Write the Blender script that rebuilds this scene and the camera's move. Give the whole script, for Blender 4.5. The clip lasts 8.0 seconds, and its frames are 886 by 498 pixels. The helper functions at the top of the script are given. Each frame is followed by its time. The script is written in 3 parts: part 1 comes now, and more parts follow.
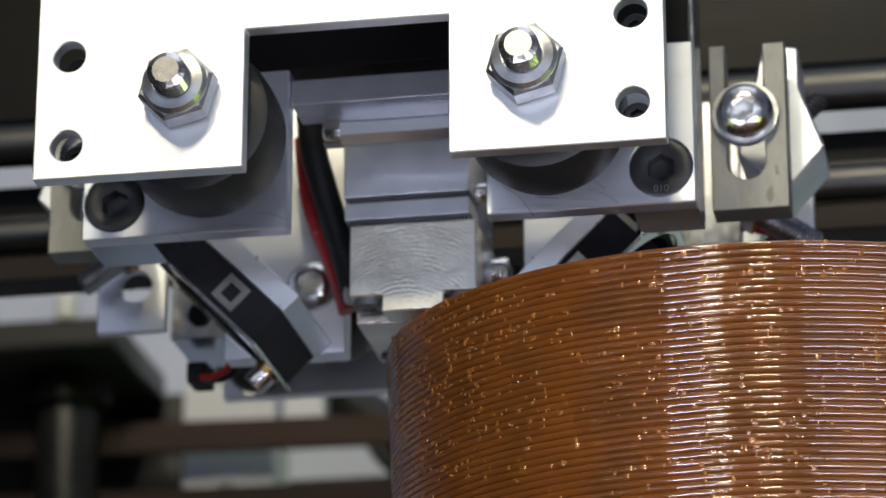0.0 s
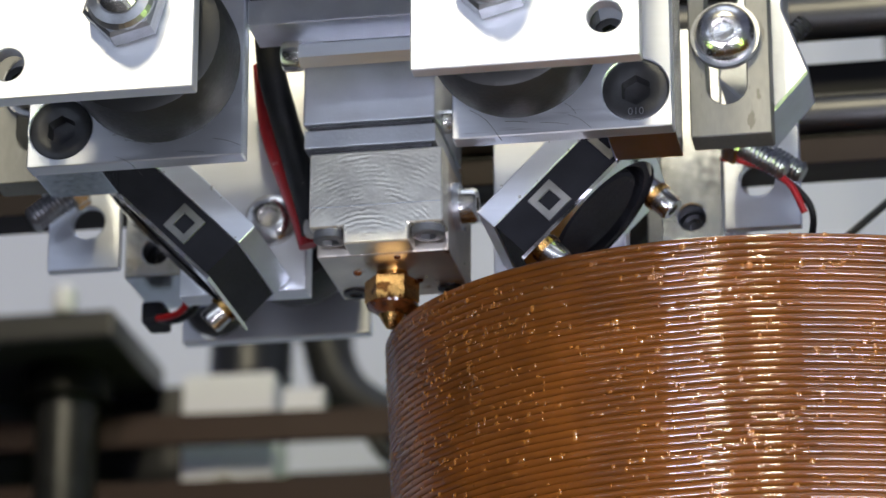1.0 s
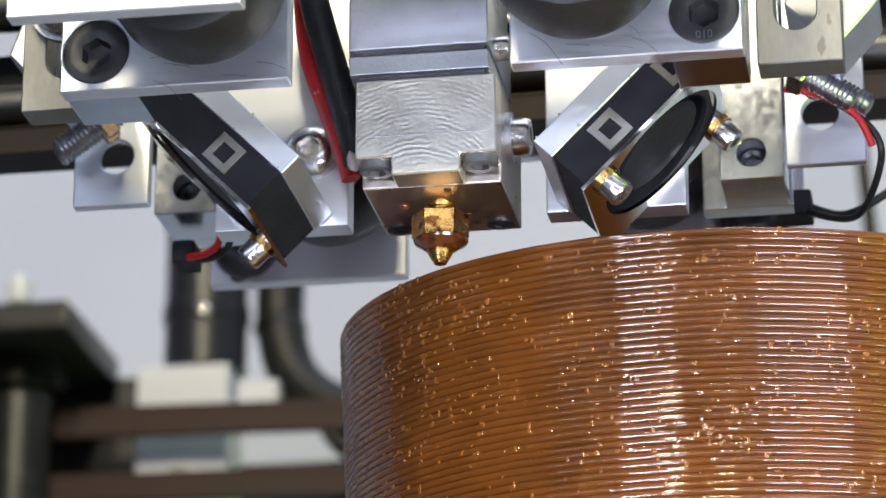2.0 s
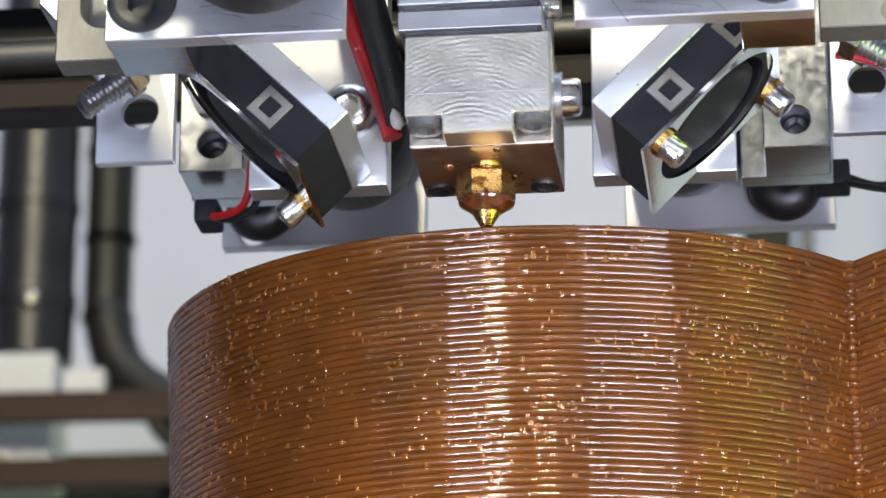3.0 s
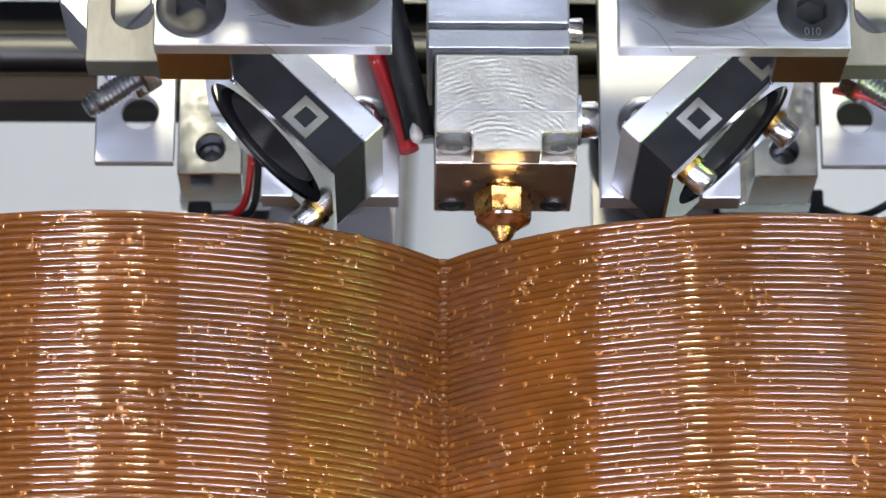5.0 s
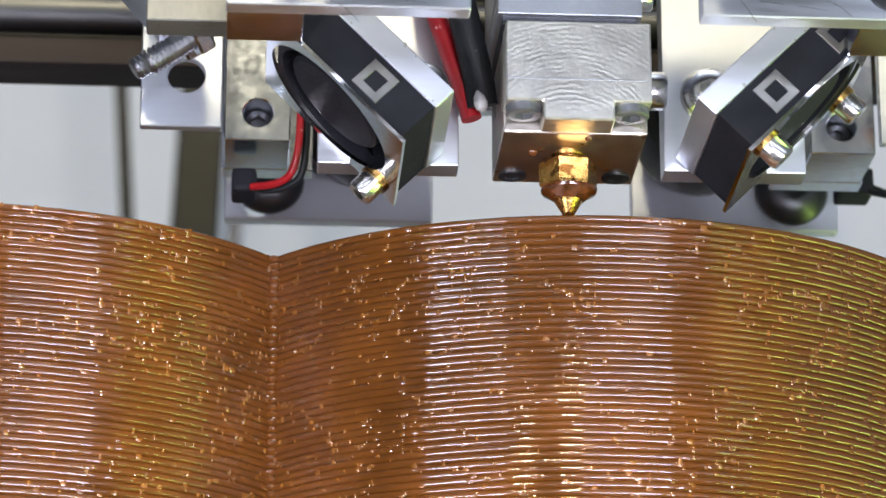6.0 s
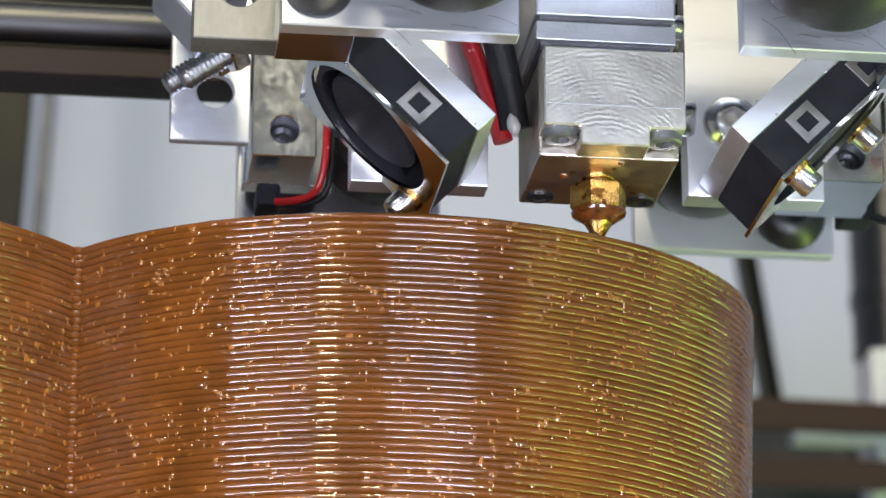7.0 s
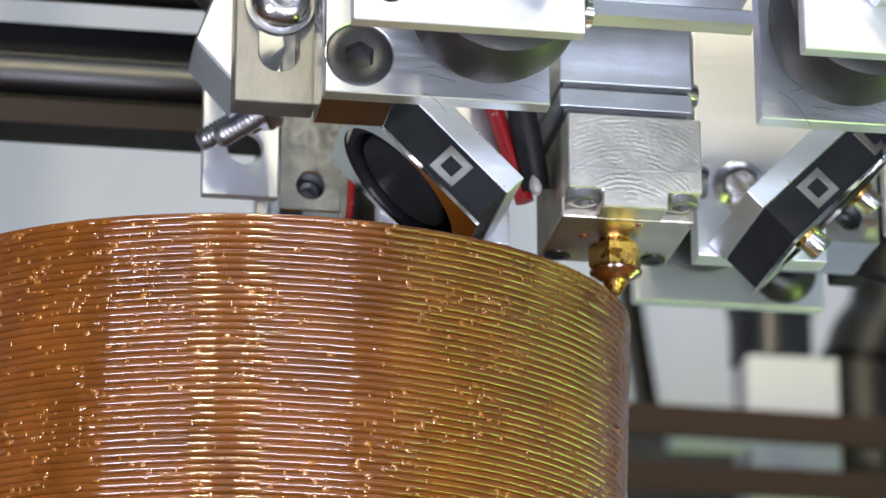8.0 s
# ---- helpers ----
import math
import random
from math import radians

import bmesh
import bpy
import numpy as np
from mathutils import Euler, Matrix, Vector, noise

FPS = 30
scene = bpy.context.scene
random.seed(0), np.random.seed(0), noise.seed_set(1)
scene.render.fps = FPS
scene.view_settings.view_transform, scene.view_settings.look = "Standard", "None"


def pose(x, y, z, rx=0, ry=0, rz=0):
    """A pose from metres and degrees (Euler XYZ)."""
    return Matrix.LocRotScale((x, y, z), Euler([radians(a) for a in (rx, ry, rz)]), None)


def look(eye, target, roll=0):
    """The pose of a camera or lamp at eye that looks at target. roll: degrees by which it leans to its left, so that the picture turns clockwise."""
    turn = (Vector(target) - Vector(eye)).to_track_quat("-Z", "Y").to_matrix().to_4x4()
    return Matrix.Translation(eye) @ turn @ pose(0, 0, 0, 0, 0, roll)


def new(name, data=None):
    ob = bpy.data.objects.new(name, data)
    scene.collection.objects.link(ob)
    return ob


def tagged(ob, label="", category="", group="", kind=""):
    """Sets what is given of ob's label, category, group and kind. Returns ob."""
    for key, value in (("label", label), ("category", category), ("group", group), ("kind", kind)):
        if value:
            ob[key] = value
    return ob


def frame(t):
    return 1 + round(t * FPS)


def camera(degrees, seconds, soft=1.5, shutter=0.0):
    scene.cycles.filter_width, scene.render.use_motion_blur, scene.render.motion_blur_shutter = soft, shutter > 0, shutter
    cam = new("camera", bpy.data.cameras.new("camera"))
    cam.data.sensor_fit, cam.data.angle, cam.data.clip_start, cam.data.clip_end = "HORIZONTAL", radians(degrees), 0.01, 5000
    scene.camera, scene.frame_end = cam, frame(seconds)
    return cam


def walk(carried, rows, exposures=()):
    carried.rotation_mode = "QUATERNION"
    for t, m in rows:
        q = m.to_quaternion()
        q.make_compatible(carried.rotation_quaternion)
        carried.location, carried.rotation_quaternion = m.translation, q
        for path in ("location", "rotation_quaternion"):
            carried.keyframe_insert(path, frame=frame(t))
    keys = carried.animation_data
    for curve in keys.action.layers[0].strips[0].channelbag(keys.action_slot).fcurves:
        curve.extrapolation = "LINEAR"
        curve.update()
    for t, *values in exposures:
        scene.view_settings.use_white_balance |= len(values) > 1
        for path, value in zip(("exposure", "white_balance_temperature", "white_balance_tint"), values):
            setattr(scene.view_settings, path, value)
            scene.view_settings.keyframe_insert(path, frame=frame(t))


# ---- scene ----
MM = 0.001
EYE = (0.0, -0.5, 0.1)          # the tripod; the print's rim is 174.5 mm above it
RIM = 0.2745
cam = camera(15.0, 8.0, 1.5)
cam.data.dof.use_dof = True
cam.data.dof.focus_distance = 0.515
cam.data.dof.aperture_fstop = 29.0


def aim(yaw, pitch, roll=0.0):
    y, p = radians(yaw), radians(pitch)
    way = Vector((math.sin(y) * math.cos(p), math.cos(y) * math.cos(p), math.sin(p)))
    return look(EYE, Vector(EYE) + way, roll)


walk(cam, [
    (0.0, aim(-10.46, 19.94)), (0.5, aim(-10.45, 19.87)), (1.0, aim(-10.44, 19.82)), (1.5, aim(-10.32, 19.78)),
    (2.0, aim(-9.63, 19.69)), (2.2, aim(-9.36, 19.67)), (3.3, aim(-5.28, 19.56)), (3.5, aim(-4.52, 19.55)), (4.0, aim(-2.62, 19.52)), (4.5, aim(-1.08, 19.53)),
    (5.0, aim(0.73, 19.41)), (6.5, aim(5.40, 19.36)), (7.0, aim(7.29, 19.32)), (7.5, aim(8.76, 19.31)),
    (8.0, aim(9.48, 19.36))],
    [(0.0, -0.80), (1.0, -0.45), (2.0, -0.06), (3.5, -0.04), (5.0, -0.10), (6.5, -0.20), (8.0, -0.22)])

# ---- light ----
world = bpy.data.worlds.new("world")
world.use_nodes = True
world.node_tree.nodes["Background"].inputs[0].default_value = (0.80, 0.88, 1.0, 1)
world.node_tree.nodes["Background"].inputs[1].default_value = 0.35
scene.world = world


def area(name, eye, target, sx, sy, watts, colour):
    d = bpy.data.lights.new(name, "AREA")
    d.shape, d.size, d.size_y, d.energy, d.color = "RECTANGLE", sx, sy, watts, colour
    ob = new(name, d)
    ob.matrix_world = look(eye, target)
    return ob


def panel(name, p, q, z, height, watts, colour):
    """An upright strip of lamps from p to q on the plan, turned to the vase."""
    mid = Vector(((p[0] + q[0]) / 2, (p[1] + q[1]) / 2, z))
    nx, ny = q[1] - p[1], p[0] - q[0]
    if nx * -mid.x + ny * -mid.y < 0:
        nx, ny = -nx, -ny
    return area(name, mid, mid + Vector((nx, ny, 0)), math.hypot(nx, ny), height, watts, colour)


panel("led_panel_lamp", (-0.127, -0.180), (-0.099, -0.388), 0.14, 0.06, 1.9, (0.84, 0.84, 1.0))
panel("led_panel_lamp", (0.048, -0.375), (0.169, -0.266), 0.14, 0.06, 1.5, (0.84, 0.84, 1.0))
area("bulb_lamp", (-0.225, -0.90, 0.92), (-0.02, 0.0, RIM), 0.10, 0.115, 7.0, (1.0, 0.90, 0.64))
area("bulb_lamp", (0.005, -0.90, 1.15), (0.0, 0.0, RIM), 0.11, 0.125, 10.5, (1.0, 0.90, 0.62))
# overhead fill, added for general light on the room and metal
area("overhead_fill_lamp", (0.2, -0.3, 2.3), (0.2, 0.1, 0), 1.4, 1.0, 12, (0.74, 0.83, 1.0))
# low strip added in front to draw thin lines on the beads; no window there
area("front_fill_strip", (0.0, -2.36, 0.48), (0.0, 0.0, 0.48), 4.6, 0.16, 24, (0.76, 0.85, 1.0))
area("green_strip_lamp", (0.36, -0.02, 0.05), (0.06, 0.02, 0.26), 0.70, 0.03, 1.75, (0.66, 1.0, 0.20))


# ---- materials ----
def material(name, colour, rough=0.5, metal=0.0, vary=0.25, scale=40.0, bump=0.1, bump_scale=None, stretch=(1, 1, 1), spec=0.5, coat=0.0, fleck=None, rough_vary=0.12):
    """A surface with variation at two scales; lengths as 1/m."""
    m = bpy.data.materials.new(name)
    m.use_nodes = True
    t = m.node_tree
    b = t.nodes["Principled BSDF"]
    co = t.nodes.new("ShaderNodeTexCoord")
    mp = t.nodes.new("ShaderNodeMapping")
    mp.inputs["Scale"].default_value = stretch
    t.links.new(co.outputs["Object"], mp.inputs[0])
    n1 = t.nodes.new("ShaderNodeTexNoise")
    n1.inputs["Scale"].default_value, n1.inputs["Detail"].default_value = scale, 6
    n2 = t.nodes.new("ShaderNodeTexNoise")
    n2.inputs["Scale"].default_value, n2.inputs["Detail"].default_value = bump_scale or scale * 12, 4
    for n in (n1, n2):
        t.links.new(mp.outputs[0], n.inputs["Vector"])
    mix = t.nodes.new("ShaderNodeMix")
    mix.data_type, mix.blend_type = "RGBA", "MIX"
    dark = tuple(c * (1 - vary) for c in colour)
    light = tuple(min(1, c * (1 + vary * 0.6)) for c in colour)
    mix.inputs["A"].default_value, mix.inputs["B"].default_value = (*dark, 1), (*light, 1)
    ramp = t.nodes.new("ShaderNodeMapRange")
    ramp.inputs[1].default_value, ramp.inputs[2].default_value = 0.3, 0.7
    t.links.new(n1.outputs["Fac"], ramp.inputs[0])
    t.links.new(ramp.outputs[0], mix.inputs["Factor"])
    last = mix.outputs["Result"]
    if fleck:
        n3 = t.nodes.new("ShaderNodeTexNoise")
        n3.inputs["Scale"].default_value, n3.inputs["Detail"].default_value = fleck[1], 3
        t.links.new(mp.outputs[0], n3.inputs["Vector"])
        r3 = t.nodes.new("ShaderNodeMapRange")
        r3.inputs[1].default_value, r3.inputs[2].default_value = fleck[2], fleck[2] + 0.06
        t.links.new(n3.outputs["Fac"], r3.inputs[0])
        m3 = t.nodes.new("ShaderNodeMix")
        m3.data_type = "RGBA"
        m3.inputs["B"].default_value = (*fleck[0], 1)
        t.links.new(r3.outputs[0], m3.inputs["Factor"])
        t.links.new(last, m3.inputs["A"])
        last = m3.outputs["Result"]
    t.links.new(last, b.inputs["Base Color"])
    rr = t.nodes.new("ShaderNodeMapRange")
    rr.inputs[3].default_value, rr.inputs[4].default_value = max(0.02, rough - rough_vary), min(1, rough + rough_vary)
    t.links.new(n2.outputs["Fac"], rr.inputs[0])
    t.links.new(rr.outputs[0], b.inputs["Roughness"])
    b.inputs["Metallic"].default_value = metal
    b.inputs["Specular IOR Level"].default_value = spec
    b.inputs["Coat Weight"].default_value = coat
    if bump:
        bp = t.nodes.new("ShaderNodeBump")
        bp.inputs["Strength"].default_value, bp.inputs["Distance"].default_value = bump, 0.0004
        t.links.new(n2.outputs["Fac"], bp.inputs["Height"])
        t.links.new(bp.outputs[0], b.inputs["Normal"])
    return m


ALU_PLATE = material("satin_aluminium_plate", (0.83, 0.85, 0.90), 0.46, 1, 0.05, 60, 0.05, 900, (0.12, 1, 1.6))
ALU = material("brushed_aluminium", (0.79, 0.82, 0.89), 0.43, 1, 0.10, 90, 0.07, 900, (0.12, 1, 1.6), fleck=((0.46, 0.46, 0.5), 420, 0.69))
ALU_SMOOTH = material("smooth_aluminium", (0.75, 0.78, 0.84), 0.2, 1, 0.10, 120, 0.04, 900)
# sawn bracket metal, its colour darkened to stand in for shade
ALU_SHADED = material("shade_darkened_sawn_aluminium", (0.25, 0.25, 0.24), 0.6, 1, 0.10, 160, 0.09, 1100, (1.4, 1, 0.5), fleck=((0.17, 0.165, 0.15), 420, 0.66))
ALU_BLAST = material("dull_aluminium", (0.66, 0.69, 0.75), 0.40, 1, 0.14, 120, 0.12, 1500)
ALU_HOT = material("heat_stained_aluminium", (0.92, 0.87, 0.77), 0.38, 1, 0.18, 150, 0.14, 700, (1, 1, 1), fleck=((0.50, 0.37, 0.2), 130, 0.69))


def milled(m, centre, scale):
    """Adds the arcs of a milling cutter to a metal's relief."""
    t = m.node_tree
    b = t.nodes["Principled BSDF"]
    co = t.nodes.new("ShaderNodeTexCoord")
    mp = t.nodes.new("ShaderNodeMapping")
    mp.inputs["Location"].default_value = centre
    t.links.new(co.outputs["Object"], mp.inputs[0])
    w = t.nodes.new("ShaderNodeTexWave")
    w.wave_type, w.rings_direction = "RINGS", "SPHERICAL"
    w.inputs["Scale"].default_value, w.inputs["Distortion"].default_value, w.inputs["Detail Scale"].default_value = scale, 3.5, 3
    t.links.new(mp.outputs[0], w.inputs["Vector"])
    n = t.nodes.new("ShaderNodeTexNoise")
    n.inputs["Scale"].default_value = 260
    t.links.new(co.outputs["Object"], n.inputs["Vector"])
    r = t.nodes.new("ShaderNodeMapRange")
    r.inputs[1].default_value, r.inputs[2].default_value, r.inputs[4].default_value = 0.42, 0.66, 0.13
    t.links.new(n.outputs["Fac"], r.inputs[0])
    bp = t.nodes.new("ShaderNodeBump")
    bp.inputs["Distance"].default_value = 0.0003
    t.links.new(r.outputs[0], bp.inputs["Strength"])
    t.links.new(w.outputs["Fac"], bp.inputs["Height"])
    old = b.inputs["Normal"].links[0].from_socket
    t.links.new(old, bp.inputs["Normal"])
    t.links.new(bp.outputs[0], b.inputs["Normal"])


# the warm tint puts the reflection of the amber vase into the colour
ALU_UNDER = material("reflection_tinted_aluminium", (0.80, 0.72, 0.64), 0.32, 1, 0.2, 120, 0.12, 500, fleck=((0.42, 0.25, 0.12), 160, 0.64))
milled(ALU_HOT, (0.001, 0.01, -0.004), 420)
STEEL = material("stainless_steel", (0.66, 0.64, 0.61), 0.24, 1, 0.15, 300, 0.04)
ZINC = material("grey_threaded_steel", (0.42, 0.43, 0.45), 0.35, 1, 0.25, 400, 0.1)
DULL = material("dull_grey_steel", (0.20, 0.205, 0.215), 0.5, 0.8, 0.3, 300, 0.1)
BRASS = material("brass", (0.62, 0.37, 0.12), 0.28, 1, 0.25, 300, 0.06, fleck=((0.16, 0.07, 0.02), 330, 0.56))
OXIDE = material("black_oxide_steel", (0.055, 0.056, 0.06), 0.38, 0.7, 0.3, 250, 0.08)
RUBBER = material("black_rubber", (0.016, 0.0165, 0.018), 0.45, 0, 0.3, 120, 0.1, spec=0.35)
PLASTIC = material("black_plastic", (0.016, 0.0165, 0.02), 0.55, 0, 0.3, 150, 0.08, spec=0.1, fleck=((0.10, 0.10, 0.10), 900, 0.74))
RED = material("red_sleeve", (0.36, 0.012, 0.016), 0.32, 0, 0.25, 200, 0.1, fleck=((0.75, 0.55, 0.5), 330, 0.72))
SLEEVE = material("black_sleeve", (0.014, 0.015, 0.016), 0.42, 0, 0.3, 300, 0.25, spec=0.2, fleck=((0.3, 0.3, 0.3), 1500, 0.74))
CLEAR = material("drip_of_clear_plastic", (0.44, 0.43, 0.41), 0.2, 0, 0.2, 300, 0.4)
ROD = material("ground_steel_rod", (0.085, 0.085, 0.085), 0.45, 1, 0.25, 30, 0.05, 500, (0.1, 1, 1))
ANOD = material("black_anodised_rail", (0.008, 0.008, 0.0085), 0.35, 0, 0.3, 30, 0.05, 400, (0.1, 1, 1), 0.09)
BURNT = material("burnt_amber_residue", (0.11, 0.032, 0.008), 0.12, 0, 0.6, 700, 0.2, 900, spec=0.7, coat=0.4)
BROWN = material("dark_brown_rail", (0.016, 0.010, 0.009), 0.5, 0, 0.3, 30, 0.05, 400, (0.1, 1, 1), 0.15)
FRAME = material("brown_painted_bar", (0.045, 0.026, 0.024), 0.5, 0, 0.3, 30, 0.05, 400, (0.1, 1, 1), 0.2)
MOTOR = material("blue_black_motor_shell", (0.022, 0.024, 0.036), 0.35, 0, 0.3, 60, 0.05, 300)
GUARD = material("polished_sheet_metal", (0.84, 0.83, 0.81), 0.10, 1, 0.06, 120, 0.03, 700, rough_vary=0.05)
CLIP = material("pressed_steel_clip", (0.30, 0.295, 0.28), 0.35, 1, 0.15, 300, 0.05)
WALL = material("light_grey_wall", (0.62, 0.65, 0.81), 0.6, 0, 0.08, 6, 0.05, 90)
WHITE = material("white_bearing_block", (0.74, 0.76, 0.87), 0.4, 0, 0.06, 40, 0.03)
FLOOR = material("dark_grey_floor", (0.10, 0.10, 0.105), 0.6, 0, 0.2, 5, 0.1, 80)
BED = material("black_plate", (0.030, 0.030, 0.034), 0.35, 0, 0.2, 20, 0.05, 300)
# the unseen bed is tinted amber to throw warm light on the vase
WARM_BED = material("warm_tinted_bed", (0.42, 0.30, 0.14), 0.35, 0, 0.15, 20, 0.05, 300)
BLUE = material("blue_black_post", (0.03, 0.04, 0.11), 0.4, 0, 0.2, 20, 0.03)
AMBER = material("amber_plastic", (0.25, 0.083, 0.015), 0.07, 0, 0.3, 120, 0.015, 1700, (1, 1, 1), 0.9, 0.8, rough_vary=0.03)

BLISTER = material("golden_plastic_specks", (0.31, 0.118, 0.018), 0.08, 0, 0.5, 260, 0.05, 1700, (1, 1, 1), 0.9, 1.0)


def translucent(m, colour, share):
    """Lets some of the light pass through the plastic, under the same gloss."""
    t = m.node_tree
    out = t.nodes["Material Output"]
    tr = t.nodes.new("ShaderNodeBsdfTranslucent")
    tr.inputs["Color"].default_value = (*colour, 1)
    gl = t.nodes.new("ShaderNodeBsdfGlossy")
    gl.inputs["Roughness"].default_value = 0.06
    fr = t.nodes.new("ShaderNodeFresnel")
    fr.inputs["IOR"].default_value = 1.6
    inner = t.nodes.new("ShaderNodeMixShader")
    t.links.new(fr.outputs[0], inner.inputs[0])
    t.links.new(tr.outputs[0], inner.inputs[1])
    t.links.new(gl.outputs[0], inner.inputs[2])
    mix = t.nodes.new("ShaderNodeMixShader")
    mix.inputs[0].default_value = share
    t.links.new(t.nodes["Principled BSDF"].outputs[0], mix.inputs[1])
    t.links.new(inner.outputs[0], mix.inputs[2])
    t.links.new(mix.outputs[0], out.inputs["Surface"])


translucent(AMBER, (0.92, 0.56, 0.14), 0.55)
translucent(BLISTER, (0.90, 0.46, 0.10), 0.25)


# ---- mesh helpers, in millimetres ----
def part(name, bm, mat, parent=None, label="", smooth=False, crease=0.6):
    me = bpy.data.meshes.new(name)
    bmesh.ops.recalc_face_normals(bm, faces=bm.faces)
    if smooth:
        for f in bm.faces:
            f.smooth = True
        for e in bm.edges:
            if len(e.link_faces) == 2 and e.calc_face_angle(0) > crease:
                e.smooth = False
    bmesh.ops.scale(bm, vec=(MM, MM, MM), verts=bm.verts)
    bm.to_mesh(me)
    bm.free()
    me.materials.append(mat)
    ob = new(name, me)
    ob.parent = parent
    if label:
        ob["label"] = label
    return ob


def soften(bm, w=0.25, seg=2, angle=0.5):
    es = [e for e in bm.edges if len(e.link_faces) == 2 and e.calc_face_angle(0) > angle]
    bmesh.ops.bevel(bm, geom=es, offset=w, segments=seg, profile=0.6, affect="EDGES", clamp_overlap=True)
    return bm


def box(x0, x1, y0, y1, z0, z1, bev=0.25, bm=None):
    own = bm is None
    bm = bm or bmesh.new()
    v = bmesh.ops.create_cube(bm, size=1)["verts"]
    bmesh.ops.scale(bm, vec=(abs(x1 - x0), abs(y1 - y0), abs(z1 - z0)), verts=v)
    bmesh.ops.translate(bm, vec=((x0 + x1) / 2, (y0 + y1) / 2, (z0 + z1) / 2), verts=v)
    if bev and own:
        soften(bm, bev)
    return bm


def ring2d(cx, cz, r, n=28):
    return [(cx + r * math.cos(2 * math.pi * i / n), cz + r * math.sin(2 * math.pi * i / n)) for i in range(n)]


def plate(outline, holes, y0, y1, bev=0.2):
    """A sheet in the xz plane from y0 to y1, with holes."""
    bm = bmesh.new()
    edges = []
    for loop in (outline, *holes):
        vs = [bm.verts.new((x, y0, z)) for x, z in loop]
        edges += [bm.edges.new((vs[i], vs[(i + 1) % len(vs)])) for i in range(len(vs))]
    faces = [g for g in bmesh.ops.triangle_fill(bm, edges=edges, use_beauty=True)["geom"] if isinstance(g, bmesh.types.BMFace)]
    out = bmesh.ops.extrude_face_region(bm, geom=faces)
    bmesh.ops.translate(bm, vec=(0, y1 - y0, 0), verts=[g for g in out["geom"] if isinstance(g, bmesh.types.BMVert)])
    bmesh.ops.recalc_face_normals(bm, faces=bm.faces)
    if bev:
        soften(bm, bev, 1)
    return bm


def lathe(rings, base, axis, seg=32, bm=None, turn=0.0):
    """rings: (radius, height, hex?) from one end to the other along axis from base; closed at both ends."""
    bm = bm or bmesh.new()
    m = Vector(axis).to_track_quat("Z", "Y").to_matrix()
    base = Vector(base)
    loops = []
    for r, h, hx in rings:
        vs = []
        for i in range(seg):
            a = 2 * math.pi * i / seg + turn
            k = r
            if hx:
                k = r * math.cos(math.pi / 6) / math.cos((a - turn + math.pi / 6) % (math.pi / 3) - math.pi / 6)
            vs.append(bm.verts.new(base + m @ Vector((k * math.cos(a), k * math.sin(a), h))))
        loops.append(vs)
    for a, b in zip(loops, loops[1:]):
        for i in range(seg):
            j = (i + 1) % seg
            bm.faces.new((a[i], a[j], b[j], b[i]))
    bm.faces.new(loops[0][::-1])
    bm.faces.new(loops[-1])
    return bm


def cap_screw(base, axis, r=2.75, h=3.0, bm=None):
    s = r * 0.52
    return lathe([(r, 0, 0), (r, h * 0.85, 0), (r * 0.88, h, 0), (s * 1.05, h, 1), (s, h * 0.45, 1), (0.05, h * 0.4, 0)], base, axis, 36, bm)


def button_screw(base, axis, r=4.6, h=2.7):
    s = r * 0.42
    return lathe([(r, 0, 0), (r, 0.35 * h / 2, 0), (r * 0.93, h * 0.5, 0), (r * 0.75, h * 0.82, 0), (s * 1.12, h, 0), (s, h, 1), (s, h * 0.35, 1), (0.05, h * 0.3, 0)], base, axis, 36)


def thread(p0, p1, r, pitch=0.8, seg=18):
    a, b = Vector(p0), Vector(p1)
    length = (b - a).length
    rings, n = [(r * 0.7, 0, 0)], int(length / pitch)
    for i in range(n):
        rings += [(r * 0.84, pitch * (i + 0.1), 0), (r, pitch * (i + 0.55), 0)]
    rings += [(r * 0.84, length - 0.3, 0), (r * 0.7, length, 0)]
    return lathe(rings, a, b - a, seg)


def tube(points, r, seg=12, n=10):
    """A round cable through points, smoothed."""
    pts = [Vector(p) for p in points]
    path = []
    for i in range(len(pts) - 1):
        p0, p1, p2, p3 = pts[max(i - 1, 0)], pts[i], pts[i + 1], pts[min(i + 2, len(pts) - 1)]
        for k in range(n):
            t = k / n
            path.append(0.5 * (2 * p1 + (p2 - p0) * t + (2 * p0 - 5 * p1 + 4 * p2 - p3) * t * t + (3 * p1 - p0 - 3 * p2 + p3) * t ** 3))
    path.append(pts[-1])
    bm = bmesh.new()
    loops = []
    side = Vector((0, 1, 0.13)).normalized()
    for i, p in enumerate(path):
        d = (path[min(i + 1, len(path) - 1)] - path[max(i - 1, 0)]).normalized()
        side = (side - d * side.dot(d)).normalized()
        up = d.cross(side)
        loops.append([bm.verts.new(p + r * (math.cos(2 * math.pi * k / seg) * side + math.sin(2 * math.pi * k / seg) * up)) for k in range(seg)])
    for a, b in zip(loops, loops[1:]):
        for k in range(seg):
            j = (k + 1) % seg
            bm.faces.new((a[k], a[j], b[j], b[k]))
    bm.faces.new(loops[0][::-1])
    bm.faces.new(loops[-1])
    return bm


